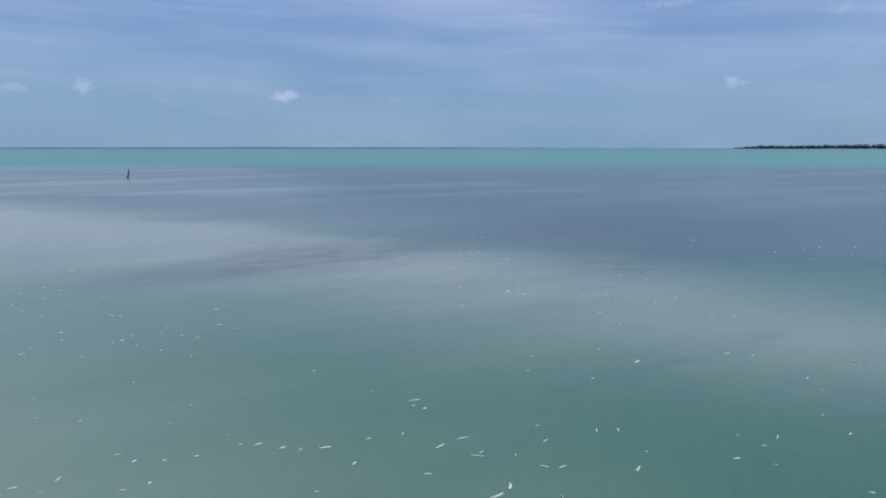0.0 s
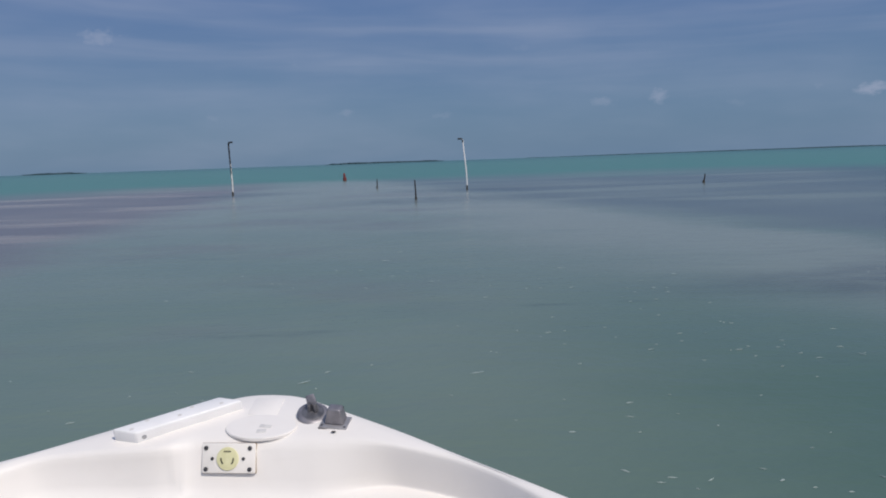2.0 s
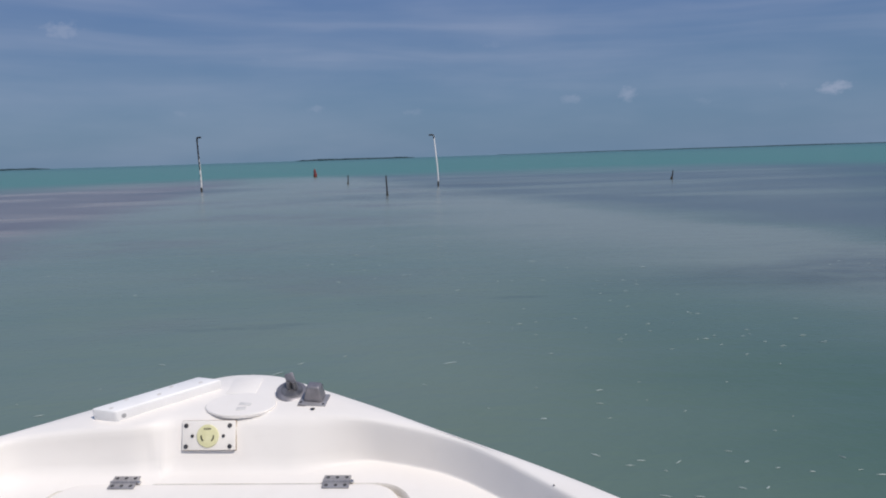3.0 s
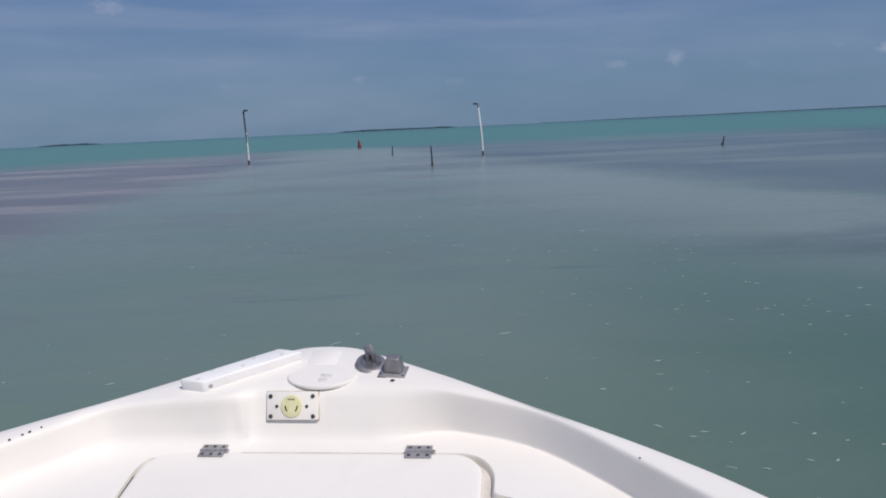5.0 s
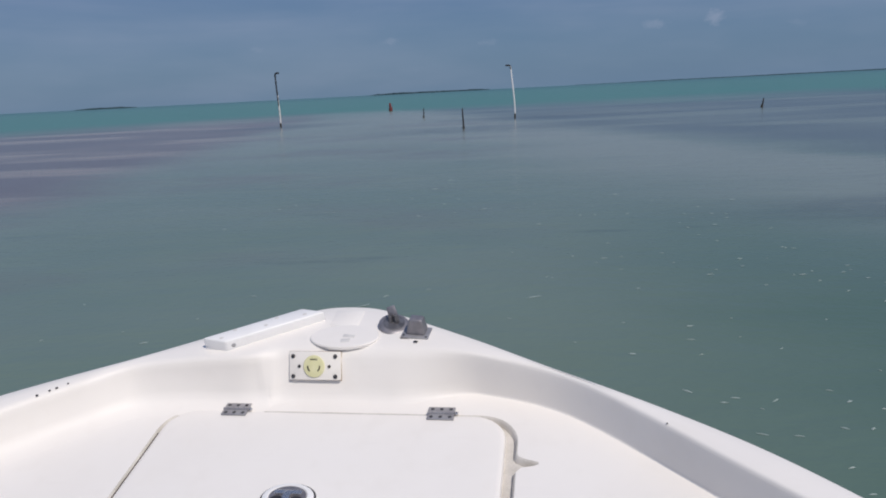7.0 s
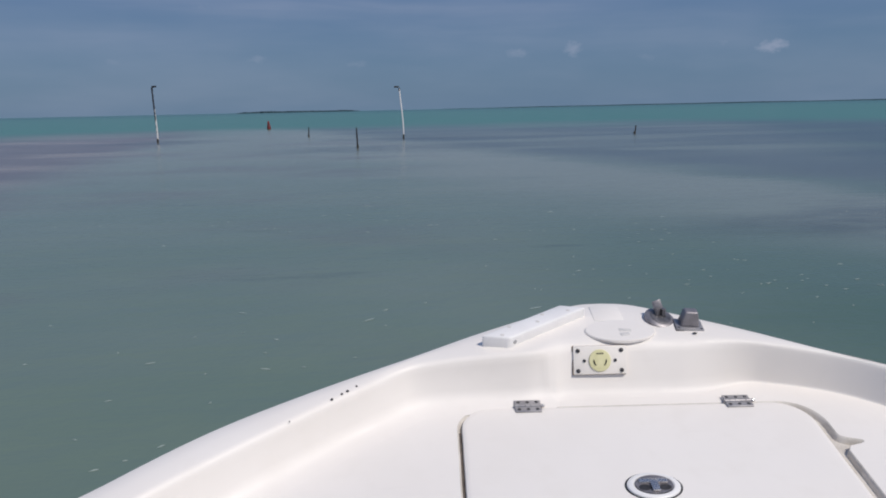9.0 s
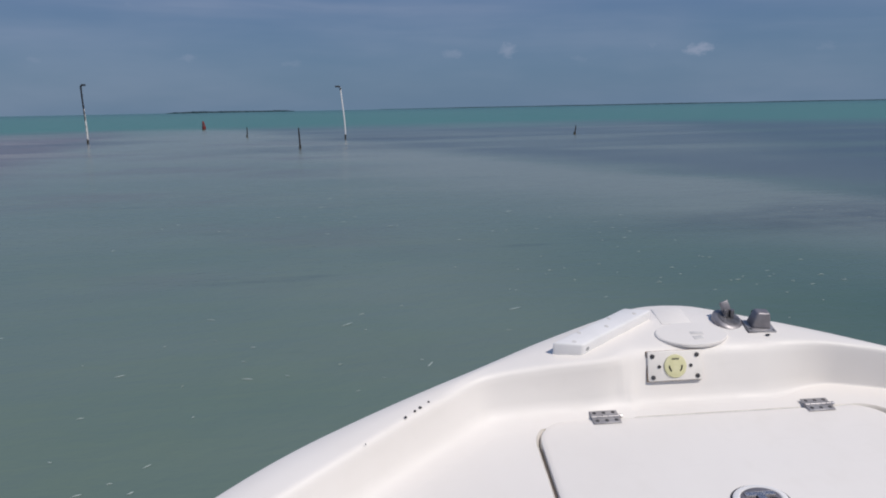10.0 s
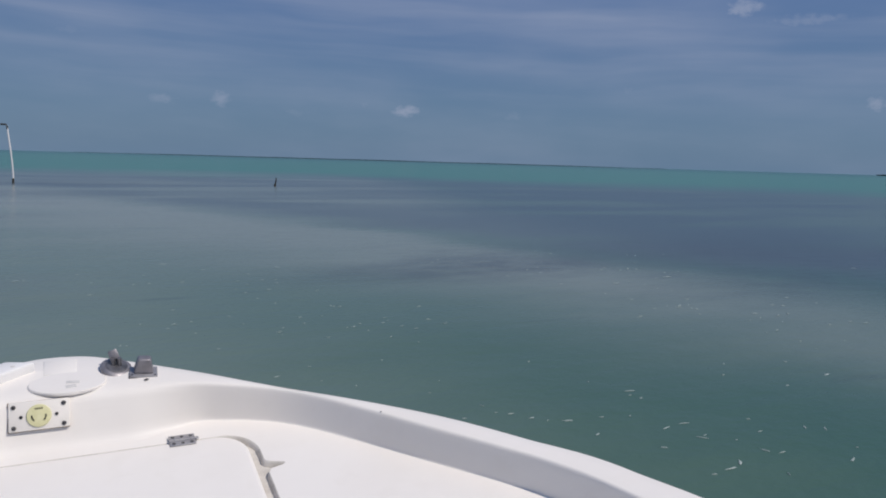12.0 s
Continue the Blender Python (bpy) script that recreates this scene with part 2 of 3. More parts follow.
red_paint = surface("faded_red_paint", (0.10, 0.014, 0.014), (0.22, 0.022, 0.022), 3, 0.5)
crust = surface("barnacle_crust", (0.016, 0.014, 0.012), (0.07, 0.058, 0.036), 14, 0.85, 0, 0.8, 0.02)
# blue-green, with the haze of distance mixed into the colour
leaf = surface("hazed_mangrove", (0.034, 0.070, 0.092), (0.050, 0.092, 0.112), 0.05, 0.9)


def make_pipe():
    """White plastic pipe with flakes of old black paint, more on its weather side."""
    def build(n, p):
        co = n.add("ShaderNodeTexCoord").outputs["Object"]
        x, y, z = n.add("ShaderNodeSeparateXYZ", None, Vector=co).outputs
        flakes = n.noise(n.stretch(co, 9.0, 9.0, 3.4), 1.0, 5, 0.62)
        f = n.math("ADD", flakes, n.math("MULTIPLY", n.math("ADD", x, 0.03), -1.3))
        f = n.math("ADD", f, n.ramp(z, 0.5, 2.6, 0.0, 0.17))
        ringed = n.ramp(n.math("SINE", n.math("MULTIPLY", z, 22.0)), 0.75, 0.95, 0.0, 0.10)
        f = n.math("ADD", f, ringed)
        grime = n.noise(n.stretch(co, 6, 6, 1.2), 1.0, 4)
        c = n.mix(n.ramp(grime, 0.4, 0.75), (0.78, 0.77, 0.76), (0.60, 0.55, 0.50))
        c = n.mix(n.ramp(f, 0.555, 0.585), c, (0.02, 0.02, 0.026))
        n.put(p, "Base Color", c)
        p.inputs["Roughness"].default_value = 0.5
        bump(n, p, f, 0.3, 0.004)
    return material("flaking_pipe", build)


pipe_mat = make_pipe()


# mesh helpers
def part(name, bm, mat, parent, label="", smooth=True):
    me = bpy.data.meshes.new(name)
    bmesh.ops.recalc_face_normals(bm, faces=bm.faces)
    bm.to_mesh(me)
    bm.free()
    me.materials.append(mat)
    if smooth:
        me.shade_smooth()
        me.set_sharp_from_angle(angle=radians(38))
    ob = new(name, me)
    ob.parent = parent
    if label:
        ob["label"] = label
    return ob


def thing(name, m, label, category, group="", kind=""):
    ob = new(name)
    ob.empty_display_size = 0.1
    ob.matrix_world = m
    return tagged(ob, label, category, group, kind)


def box(sx, sy, sz, m=None, bevel=0.0, seg=2, taper=(1, 1)):
    bm = bmesh.new()
    bmesh.ops.create_cube(bm, size=1)
    for v in bm.verts:
        k = taper if v.co.z > 0 else (1, 1)
        v.co = Vector((v.co.x * sx * k[0], v.co.y * sy * k[1], (v.co.z + 0.5) * sz))
    if bevel:
        bmesh.ops.bevel(bm, geom=bm.edges[:], offset=bevel, segments=seg, affect="EDGES", profile=0.5)
    if m:
        bm.transform(m)
    return bm


def lathe(profile, seg=28, m=None, squash=(1, 1)):
    """A turned solid round z from (radius, height) pairs."""
    bm = bmesh.new()
    rows = []
    for r, z in profile:
        rows.append([bm.verts.new((r * math.cos(a) * squash[0], r * math.sin(a) * squash[1], z)) for a in (2 * math.pi * i / seg for i in range(seg))])
    for a, b in zip(rows, rows[1:]):
        for i in range(seg):
            bm.faces.new((a[i], a[(i + 1) % seg], b[(i + 1) % seg], b[i]))
    bm.faces.new(rows[0][::-1])
    bm.faces.new(rows[-1])
    if m:
        bm.transform(m)
    return bm


def tube(path, radii, seg=14, rough=0.0):
    """A round stick along a path, with a radius for each point."""
    bm = bmesh.new()
    pts = [Vector(p) for p in path]
    rows = []
    for i, p in enumerate(pts):
        d = (pts[min(i + 1, len(pts) - 1)] - pts[max(i - 1, 0)]).normalized()
        u = d.orthogonal().normalized() if abs(d.z) < 0.99 else Vector((1, 0, 0))
        u = (u - d * u.dot(d)).normalized()
        v = d.cross(u)
        row = []
        for k in range(seg):
            a = 2 * math.pi * k / seg
            r = radii[i] * (1 + rough * noise.noise((p * 4) + Vector((math.cos(a), math.sin(a), 0)) * 1.5))
            row.append(bm.verts.new(p + (u * math.cos(a) + v * math.sin(a)) * r))
        rows.append(row)
    for a, b in zip(rows, rows[1:]):
        for k in range(seg):
            bm.faces.new((a[k], a[(k + 1) % seg], b[(k + 1) % seg], b[k]))
    bm.faces.new(rows[0][::-1])
    bm.faces.new(rows[-1])
    return bm


def merge(*bms):
    out = bmesh.new()
    for b in bms:
        me = bpy.data.meshes.new("tmp")
        b.to_mesh(me)
        b.free()
        out.from_mesh(me)
        bpy.data.meshes.remove(me)
    return out


def spline(ctrl, count):
    """Evenly spaced points on a smooth curve through 2D control points."""
    c = [Vector(p) for p in ctrl]
    c = [c[0] * 2 - c[1]] + c + [c[-1] * 2 - c[-2]]
    fine = []
    for i in range(1, len(c) - 2):
        for k in range(24):
            t = k / 24
            a, b, d, e = c[i - 1], c[i], c[i + 1], c[i + 2]
            fine.append(0.5 * (2 * b + (d - a) * t + (2 * a - 5 * b + 4 * d - e) * t * t + (3 * b - a - 3 * d + e) * t ** 3))
    fine.append(c[-2])
    cum = [0.0]
    for a, b in zip(fine, fine[1:]):
        cum.append(cum[-1] + (b - a).length)
    out, j = [], 0
    for i in range(count):
        s = cum[-1] * i / (count - 1)
        while j < len(cum) - 2 and cum[j + 1] < s:
            j += 1
        f = (s - cum[j]) / max(cum[j + 1] - cum[j], 1e-9)
        out.append(fine[j].lerp(fine[j + 1], f))
    return out


# the sea: one sheet to the horizon, with real wavelets near the boat
def sea_z(x, y, step=0.2):
    z = 0.0
    for wl, amp in ((6.0, 0.030), (2.2, 0.022), (0.9, 0.010)):
        fade = max(0.0, min(1.0, (wl - 1.6 * step) / wl))
        z += amp * fade * noise.noise(Vector((x / wl * 0.8, y / wl * 1.4, wl)))
    return z


def make_sea():
    rings = [1.0 * 1.043 ** i for i in range(203)]
    seg = 360
    co, faces = [], []
    for i, r in enumerate(rings):
        step = r * 0.043
        for k in range(seg):
            a = 2 * math.pi * k / seg
            x, y = r * math.sin(a), r * math.cos(a)
            z = sea_z(x, y, step) if r < 90 else 0.0
            co.append((x, y, z))
    for i in range(len(rings) - 1):
        for k in range(seg):
            a, b = i * seg + k, i * seg + (k + 1) % seg
            faces.append((a, a + seg, b + seg, b))
    faces.append(tuple(range(seg)))
    me = bpy.data.meshes.new("water")
    me.from_pydata(co, [], faces)
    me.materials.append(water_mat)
    me.shade_smooth()
    ob = new("water", me)
    me.update()
    tagged(ob, "shallow green and turquoise sea over marl and seagrass", "sea", kind="structure")


make_sea()


# low wooded keys on the horizon
def make_island(b0, b1, dist, height, label, fade_end=0.25):
    """A mangrove key that spans two bearings (degrees right of the bow)."""
    rnd = random.Random(int(b0 * 10) + 999)
    mid = radians((b0 + b1) / 2)
    root = thing("mangrove_island", pose(dist * math.sin(mid), dist * math.cos(mid), 0, 0, 0, -math.degrees(mid)), label, "island", "keys on the horizon")
    width = 2 * dist * math.tan(radians(b1 - b0) / 2)
    shore = bmesh.new()
    steps = 60
    rows = []
    for i in range(steps + 1):
        u = -width / 2 + width * i / steps
        d = 18 * math.sin(math.pi * i / steps) + 2
        rows.append([shore.verts.new(p) for p in ((u, -d, -0.5), (u, -d * 0.6, 0.7), (u, d * 0.6, 0.7), (u, d, -0.5))])
    for a, b in zip(rows, rows[1:]):
        for k in range(3):
            shore.faces.new((a[k], a[k + 1], b[k + 1], b[k]))
    part("shore", shore, leaf, root)
    ball = bmesh.new()
    bmesh.ops.create_icosphere(ball, subdivisions=2, radius=1.0)
    ball.verts.ensure_lookup_table()
    unit = [v.co.copy() for v in ball.verts]
    tris = [tuple(v.index for v in f.verts) for f in ball.faces]
    ball.free()
    co, faces = [], []
    count = max(60, int(width / 5))
    for i in range(count):
        f = (i + rnd.random()) / count
        env = min(1.0, f / fade_end, (1 - f) / fade_end) ** 0.6
        env *= 0.8 + 0.35 * noise.noise(Vector((f * 9, b0, 0)))
        h = height * max(0.3, env) * rnd.uniform(0.86, 1.08)
        u, v = -width / 2 + width * f, rnd.uniform(-9, 9)
        m = pose(u, v, h * 0.5, 0, 0, rnd.uniform(0, 180)) @ Matrix.Diagonal((rnd.uniform(5, 9), rnd.uniform(4, 7), h * 0.52, 1))
        start = len(co)
        for q in unit:
            p = m @ q
            co.append(p + Vector((1, 1, 0.6)) * 0.9 * noise.noise(p * 0.35))
        faces += [tuple(start + k for k in t) for t in tris]
    me = bpy.data.meshes.new("crown")
    me.from_pydata(co, [], faces)
    me.materials.append(leaf)
    ob = new("crown", me)
    ob.parent = root
    tagged(ob, kind="stuff")


make_island(-13.4, -4.5, 2300, 5.2, "low dark mangrove key with a level treetop line", 0.06)
make_island(-34.0, -30.2, 2500, 6.0, "small low mangrove islet")
make_island(-80.0, -39.0, 2700, 6.0, "long low wooded shore on the horizon", 0.1)
make_island(2.0, 45.0, 4000, 5.5, "faint far strip of wooded keys", 0.3)
make_island(58.7, 92.0, 1500, 9.0, "nearer dark wooded key with a blunt end", 0.05)


# the skiff: deck plane at z = 0 in its own space, bow towards +y
boat = thing("boat", pose(-0.2, 2.1, 0.9075, 14, 0, -1.0), "white fibreglass skiff bow with a hatch, riding bow-up on the sea", "boat")
CAP = 0.126
SIDE = 0.108


def cap_z(x):
    """The cap is crowned: highest over the stem, lower along the gunwales."""
    f = min(1.0, max(0.0, (0.62 - abs(x)) / 0.40))
    return SIDE + (CAP - SIDE) * f * f * (3 - 2 * f)


OUT_PORT = [(-1.8, -2.937), (-1.76, -2.137), (-1.66, -1.017), (-1.42, -0.559), (-1.2, -0.33), (-1.03, -0.174), (-0.85, -0.048), (-0.63, 0.085), (-0.44, 0.187), (-0.27, 0.267), (-0.12, 0.34), (-0.06, 0.36), (0.0, 0.364)]
OUT_STAR = [(0.0, 0.364), (0.06, 0.357), (0.12, 0.335), (0.27, 0.255), (0.44, 0.171), (0.63, 0.066), (0.85, -0.068), (1.03, -0.194), (1.2, -0.343), (1.42, -0.558), (1.66, -1.005), (1.76, -2.125), (1.8, -2.925)]
UP_PORT = [(-1.69, -3.0), (-1.65, -2.2), (-1.51, -1.20), (-1.43, -0.90), (-1.325, -0.66), (-1.22, -0.50), (-1.09, -0.365), (-0.96, -0.248), (-0.875, -0.176), (-0.76, -0.080), (-0.662, -0.006), (-0.60, 0.044), (-0.54, 0.074), (-0.43, 0.088), (-0.31, 0.092), (-0.245, 0.096), (-0.205, 0.108), (-0.178, 0.130), (-0.14, 0.147), (-0.05, 0.150)]
UP_STAR = [(-0.05, 0.150), (0.08, 0.150), (0.20, 0.147), (0.30, 0.138), (0.40, 0.122), (0.52, 0.090), (0.606, 0.053), (0.688, -0.002), (0.797, -0.094), (0.956, -0.237), (1.095, -0.360), (1.208, -0.468), (1.312, -0.600), (1.43, -0.82), (1.51, -1.15), (1.65, -2.2), (1.69, -3.0)]


def both(port, star):
    """One smooth curve from port to starboard, with as many points on each side of the stem."""
    return spline(port, 340) + spline(star, 340)[1:]


upper = both(UP_PORT, UP_STAR)
outer = both(OUT_PORT, OUT_STAR)


def normals2(c):
    out = []
    for i in range(len(c)):
        d = (c[min(i + 1, len(c) - 1)] - c[max(i - 1, 0)]).normalized()
        out.append(Vector((-d.y, d.x)))   # to the outside: the curve runs from port over the bow to starboard
    return out


def inset(c, d):
    return [p - q * d for p, q in zip(c, normals2(c))]


def ring(c, z):
    return [Vector((p.x, p.y, z)) for p in c]


def fillet(d, soft, lean):
    """An offset to the inside: d to starboard, soft to port, lean straight aft on the sloping riser round the stem."""
    out = []
    for p, q in zip(upper, normals2(upper)):
        f = min(1.0, max(0.0, (p.x + 0.225) / 0.06)) * min(1.0, max(0.0, (0.40 - p.x) / 0.24))
        f = f * f * (3 - 2 * f)
        out.append(p - q * (soft if p.x < 0 else d) * (1 - f) - Vector((0, lean * f)))
    return out


foot = fillet(0.012, 0.090, 0.092)


def lift(c, dz):
    return [Vector((p.x, p.y, cap_z(p.x) + dz)) for p in c]


def part_way(c, f):
    return [Vector((p.x, p.y, cap_z(p.x) * f)) for p in c]


rows = [ring(foot, 0.0), ring(fillet(0.010, 0.068, 0.082), 0.0016), ring(fillet(0.009, 0.050, 0.074), 0.0055), ring(fillet(0.008, 0.034, 0.065), 0.015), ring(fillet(0.0065, 0.022, 0.053), 0.033),
        part_way(fillet(0.002, 0.005, 0.024), 0.78), lift(fillet(0.0008, 0.0025, 0.011), -0.012), lift(fillet(-0.0008, -0.003, -0.002), -0.0050),
        lift(fillet(-0.004, -0.009, -0.016), -0.0014)]
crown = fillet(-0.009, -0.016, -0.032)
rows.append(lift(crown, 0.0))
rows.append([Vector((a.x * 0.5 + b.x * 0.5, a.y * 0.5 + b.y * 0.5, cap_z(a.x * 0.5 + b.x * 0.5) + 0.002)) for a, b in zip(crown, inset(outer, 0.016))])
rows += [lift(inset(outer, 0.014), 0.0), lift(inset(outer, 0.004), -0.005), lift(outer, -0.016), lift(outer, -0.05), lift(inset(outer, 0.012), -0.054)]
for f, drop in ((0.04, 0.18), (0.12, 0.42), (0.22, 0.70), (0.36, 1.0), (0.62, 1.45)):
    rows.append([Vector((p.x * (1 - f), p.y - f * 0.9, cap_z(p.x) - drop)) for p in outer])
bm = bmesh.new()
grid = [[bm.verts.new(p) for p in r] for r in rows]
for a, b in zip(grid, grid[1:]):
    for i in range(len(a) - 1):
        bm.faces.new((a[i], a[i + 1], b[i + 1], b[i]))
part("hull", bm, gelcoat, boat)
part("transom", box(3.3, 0.05, 1.05, pose(0, -3.02, -0.96), 0.01), gelcoat, boat)

# deck, with the opening of the hatch
HX0, HX1, HY0, HY1 = -0.434, 0.470, -0.420, 0.021


def round_rect(x0, y0, x1, y1, radii, seg=8):
    out = []
    for cx, cy, sx, sy, r, start in ((x1, y1, -1, -1, radii[0], 0), (x0, y1, 1, -1, radii[1], 90), (x0, y0, 1, 1, radii[2], 180), (x1, y0, -1, 1, radii[3], 270)):
        for i in range(seg + 1):
            a = radians(start + 90 * i / seg)
            out.append(Vector((cx + sx * r + r * math.cos(a), cy + sy * r + r * math.sin(a))))
    return out


opening = round_rect(HX0 - 0.012, HY0 - 0.008, HX1 + 0.030, HY1 + 0.004, (0.095, 0.085, 0.07, 0.07))
for dx, y in ((0.0, -0.172), (0.010, -0.158), (0.040, -0.150), (0.052, -0.144), (0.050, -0.137), (0.020, -0.128), (0.004, -0.120), (0.0, -0.112)):
    opening.append(Vector((HX1 + 0.030 + dx, y)))   # finger notch


def sheet(*loops, z=0.0):
    """A flat face between an outer loop and the holes in it."""
    bm = bmesh.new()
    vs = [bm.verts.new((p.x, p.y, z)) for c in loops for p in c]
    for tri in tessellate_polygon([[Vector((p.x, p.y, 0)) for p in c] for c in loops]):
        bm.faces.new([vs[k] for k in tri])
    return bm


bm = sheet(upper[::4] + upper[-1:], opening)   # runs on under the risers
part("deck", bm, nonskid, boat, "off-white deck", smooth=False)

cx, cy = (HX0 + HX1) / 2, (HY0 + HY1) / 2


def drawn_in(d):
    return [Vector((p.x - math.copysign(d, p.x - cx), p.y - math.copysign(d, p.y - cy))) for p in opening]


bm = bmesh.new()
g = [[bm.verts.new((p.x, p.y, z)) for p in drawn_in(d)] for d, z in ((0.0, 0.0), (0.002, -0.0008), (0.0045, -0.0040), (0.0065, -0.011), (0.008, -0.0155))]
for a, b in zip(g, g[1:]):
    for i in range(len(a)):
        bm.faces.new((a[i], a[(i + 1) % len(a)], b[(i + 1) % len(a)], b[i]))
bm = merge(bm, sheet(drawn_in(0.008), z=-0.0155))
part("hatch_gutter", bm, gutter_mat, boat, "moulded drain gutter round the hatch")

lid_out = round_rect(HX0, HY0, HX1, HY1, (0.085, 0.075, 0.06, 0.06))
bm = bmesh.new()
g = []
for d, z in ((0.0, -0.017), (0.0, -0.004), (0.002, 0.001), (0.007, 0.0035), (0.014, 0.0045)):
    g.append([bm.verts.new((cx + (p.x - cx) * (1 - d / 0.45), cy + (p.y - cy) * (1 - d / 0.22), z)) for p in lid_out])
for a, b in zip(g, g[1:]):
    for i in range(len(a)):
        bm.faces.new((a[i], a[(i + 1) % len(a)], b[(i + 1) % len(a)], b[i]))
bm.faces.new(g[-1])
bm.faces.new(g[0][::-1])
lid = part("hatch_lid", bm, nonskid, boat, "closed white hatch lid with rounded corners")

def make_hinge(x):
    leaf_b = merge(box(0.070, 0.022, 0.004, pose(x, HY1 + 0.0135, 0.005), 0.0018, 3), box(0.070, 0.022, 0.004, pose(x, HY1 - 0.0135, 0.005), 0.0018, 3))
    hinge = part("hinge", leaf_b, hinge_steel, boat, "stainless hinge")
    for k in range(5):
        a = x - 0.035 + 0.0142 * k
        part("knuckle", tube([(a, HY1, 0.008), (a + 0.0130, HY1, 0.008)], [0.0046, 0.0046], 10), hinge_steel, hinge)
    part("hinge_pin", lathe([(0.0030, 0.0), (0.0052, 0.003), (0.0050, 0.007), (0.0025, 0.0095)], 12, pose(x + 0.035, HY1, 0.008, 0, 90)), steel, hinge, "bright rounded pin head")
    for dx in (-0.024, 0.0, 0.024):
        for dy in (-0.0150, 0.0150):
            part("screw", lathe([(0.0056, 0.0085), (0.0044, 0.0096), (0.002, 0.0099)], 10, pose(x + dx, HY1 + dy, 0)), dark_metal, hinge)


make_hinge(-0.256)
make_hinge(0.300)
# grey strip laid into the seam to draw its shadow line
part("hinge_seam_shade", box(0.66, 0.0034, 0.004, pose(-0.02, HY1 + 0.0022, -0.0052)), seam_hole_grey, lid, "thin grey strip for the shade in the seam along the hinges")

# dark strip that stands for shade and grime along the lid's port gap
part("hatch_gap_shade", box(0.010, HY1 - HY0 - 0.15, 0.0085, pose(HX0 - 0.0065, (HY0 + HY1) / 2 - 0.012, -0.0135), 0.002), gap_shade_mat, lid, "dark strip for shade and grime in the hatch gap")

# round lift latch
LX, LY = -0.008, -0.284
FLAT = (1.0, 0.68)   # the latch is oval
ring_b = lathe([(0.030, 0.004), (0.0615, 0.004), (0.060, 0.009), (0.055, 0.0115), (0.047, 0.0115), (0.043, 0.008), (0.0425, 0.0046)], 40, pose(LX, LY, 0), FLAT)
latch = part("latch", ring_b, board, boat, "oval flush latch")
part("latch_gap", lathe([(0.061, 0.0042), (0.0655, 0.0046), (0.0655, 0.0052), (0.061, 0.0056)], 40, pose(LX, LY, 0), FLAT), black, latch)
part("latch_bowl", lathe([(0.0435, 0.0110), (0.043, 0.0119), (0.038, 0.0121), (0.020, 0.0117)], 36, pose(LX, LY, 0), FLAT), dull_steel, latch, "polished steel latch bowl")
part("latch_handle", merge(box(0.018, 0.036, 0.006, pose(LX, LY - 0.006, 0.012), 0.002), box(0.066, 0.012, 0.005, pose(LX, LY + 0.008, 0.012), 0.002)), steel, latch, "chrome lift handle")
for a in (-1, 1):
    part("latch_well", lathe([(0.001, 0.0118), (0.012, 0.0124), (0.011, 0.0127)], 14, pose(LX + a * 0.023, LY - 0.010, 0), (1.2, 0.8)), dark_metal, latch)

# plug socket on the riser
SOCK = pose(-0.0525, 0.1225, 0.0790, 62)   # its z points aft


def place(bm, m):
    bm.transform(m)
    return bm


# brown bed shows left and below the plate, in place of its shadow
base = part("socket_shade_bed", place(box(0.147, 0.0785, 0.0062, None, 0.002), SOCK), edge_shade_mat, boat, "brown bed that shows as a shadow edge of the plate")
part("socket_plate", place(box(0.1445, 0.0765, 0.008, pose(0.0012, 0.0010, 0.0062), 0.003), SOCK), plate_mat, base, "ivory plastic socket plate")
part("socket", place(lathe([(0.029, 0.0138), (0.030, 0.0165), (0.0285, 0.0185), (0.026, 0.019)], 36), SOCK), yellow, base, "pale yellow three-slot twist-lock socket")
slots = []
for a in (200, 340):
    for k in range(-3, 4):
        b = radians(a + k * 7)
        slots.append(box(0.0042, 0.003, 0.0012, pose(0.0165 * math.cos(b), 0.0165 * math.sin(b), 0.0190, 0, 0, a + k * 7 - 90)))
part("slots", place(merge(*slots), SOCK), black, base)
part("raised_letters", place(merge(*[box(0.0032, 0.004, 0.0008, pose(-0.0075 + 0.005 * k, 0.019, 0.0190)) for k in range(4)]), SOCK), black, base)
for dx, dy, r in ((-0.059, 0.027, 0.0058), (0.059, 0.027, 0.0058), (-0.059, -0.027, 0.0058), (0.059, -0.027, 0.0058), (-0.042, 0.0, 0.0043), (0.042, 0.0, 0.0043)):
    part("screw", place(lathe([(r, 0.0143), (r, 0.0165), (r * 0.6, 0.0178)], 12, pose(dx, dy, 0)), SOCK), dark_metal, base)

# mounting board on the port gunwale, its ends cut askew
BAR = pose(-0.2165, 0.2085, CAP - 0.011, 0, 0, 33.8)
TALL = 0.041
plank = box(0.284, 0.056, TALL, None, 0.0055, 3)
for v in plank.verts:
    v.co.x -= 0.946 * v.co.y
bar = part("mounting_board", place(plank, BAR), board, boat, "thick white plastic mounting board")
for x, y in ((-0.315, 0.139), (-0.116, 0.263), (-0.211, 0.205), (-0.292, 0.180), (-0.192, 0.243)):
    part("screw_hole", lathe([(0.0062, CAP - 0.011 + TALL), (0.0045, CAP - 0.0105 + TALL)], 12, pose(x, y, 0)), faint, bar)
part("screw_hole", place(lathe([(0.007, -0.0003), (0.005, 0.0004)], 12, pose(-0.096, -0.0281, 0.022, 90)), BAR), seam_hole_grey, bar)

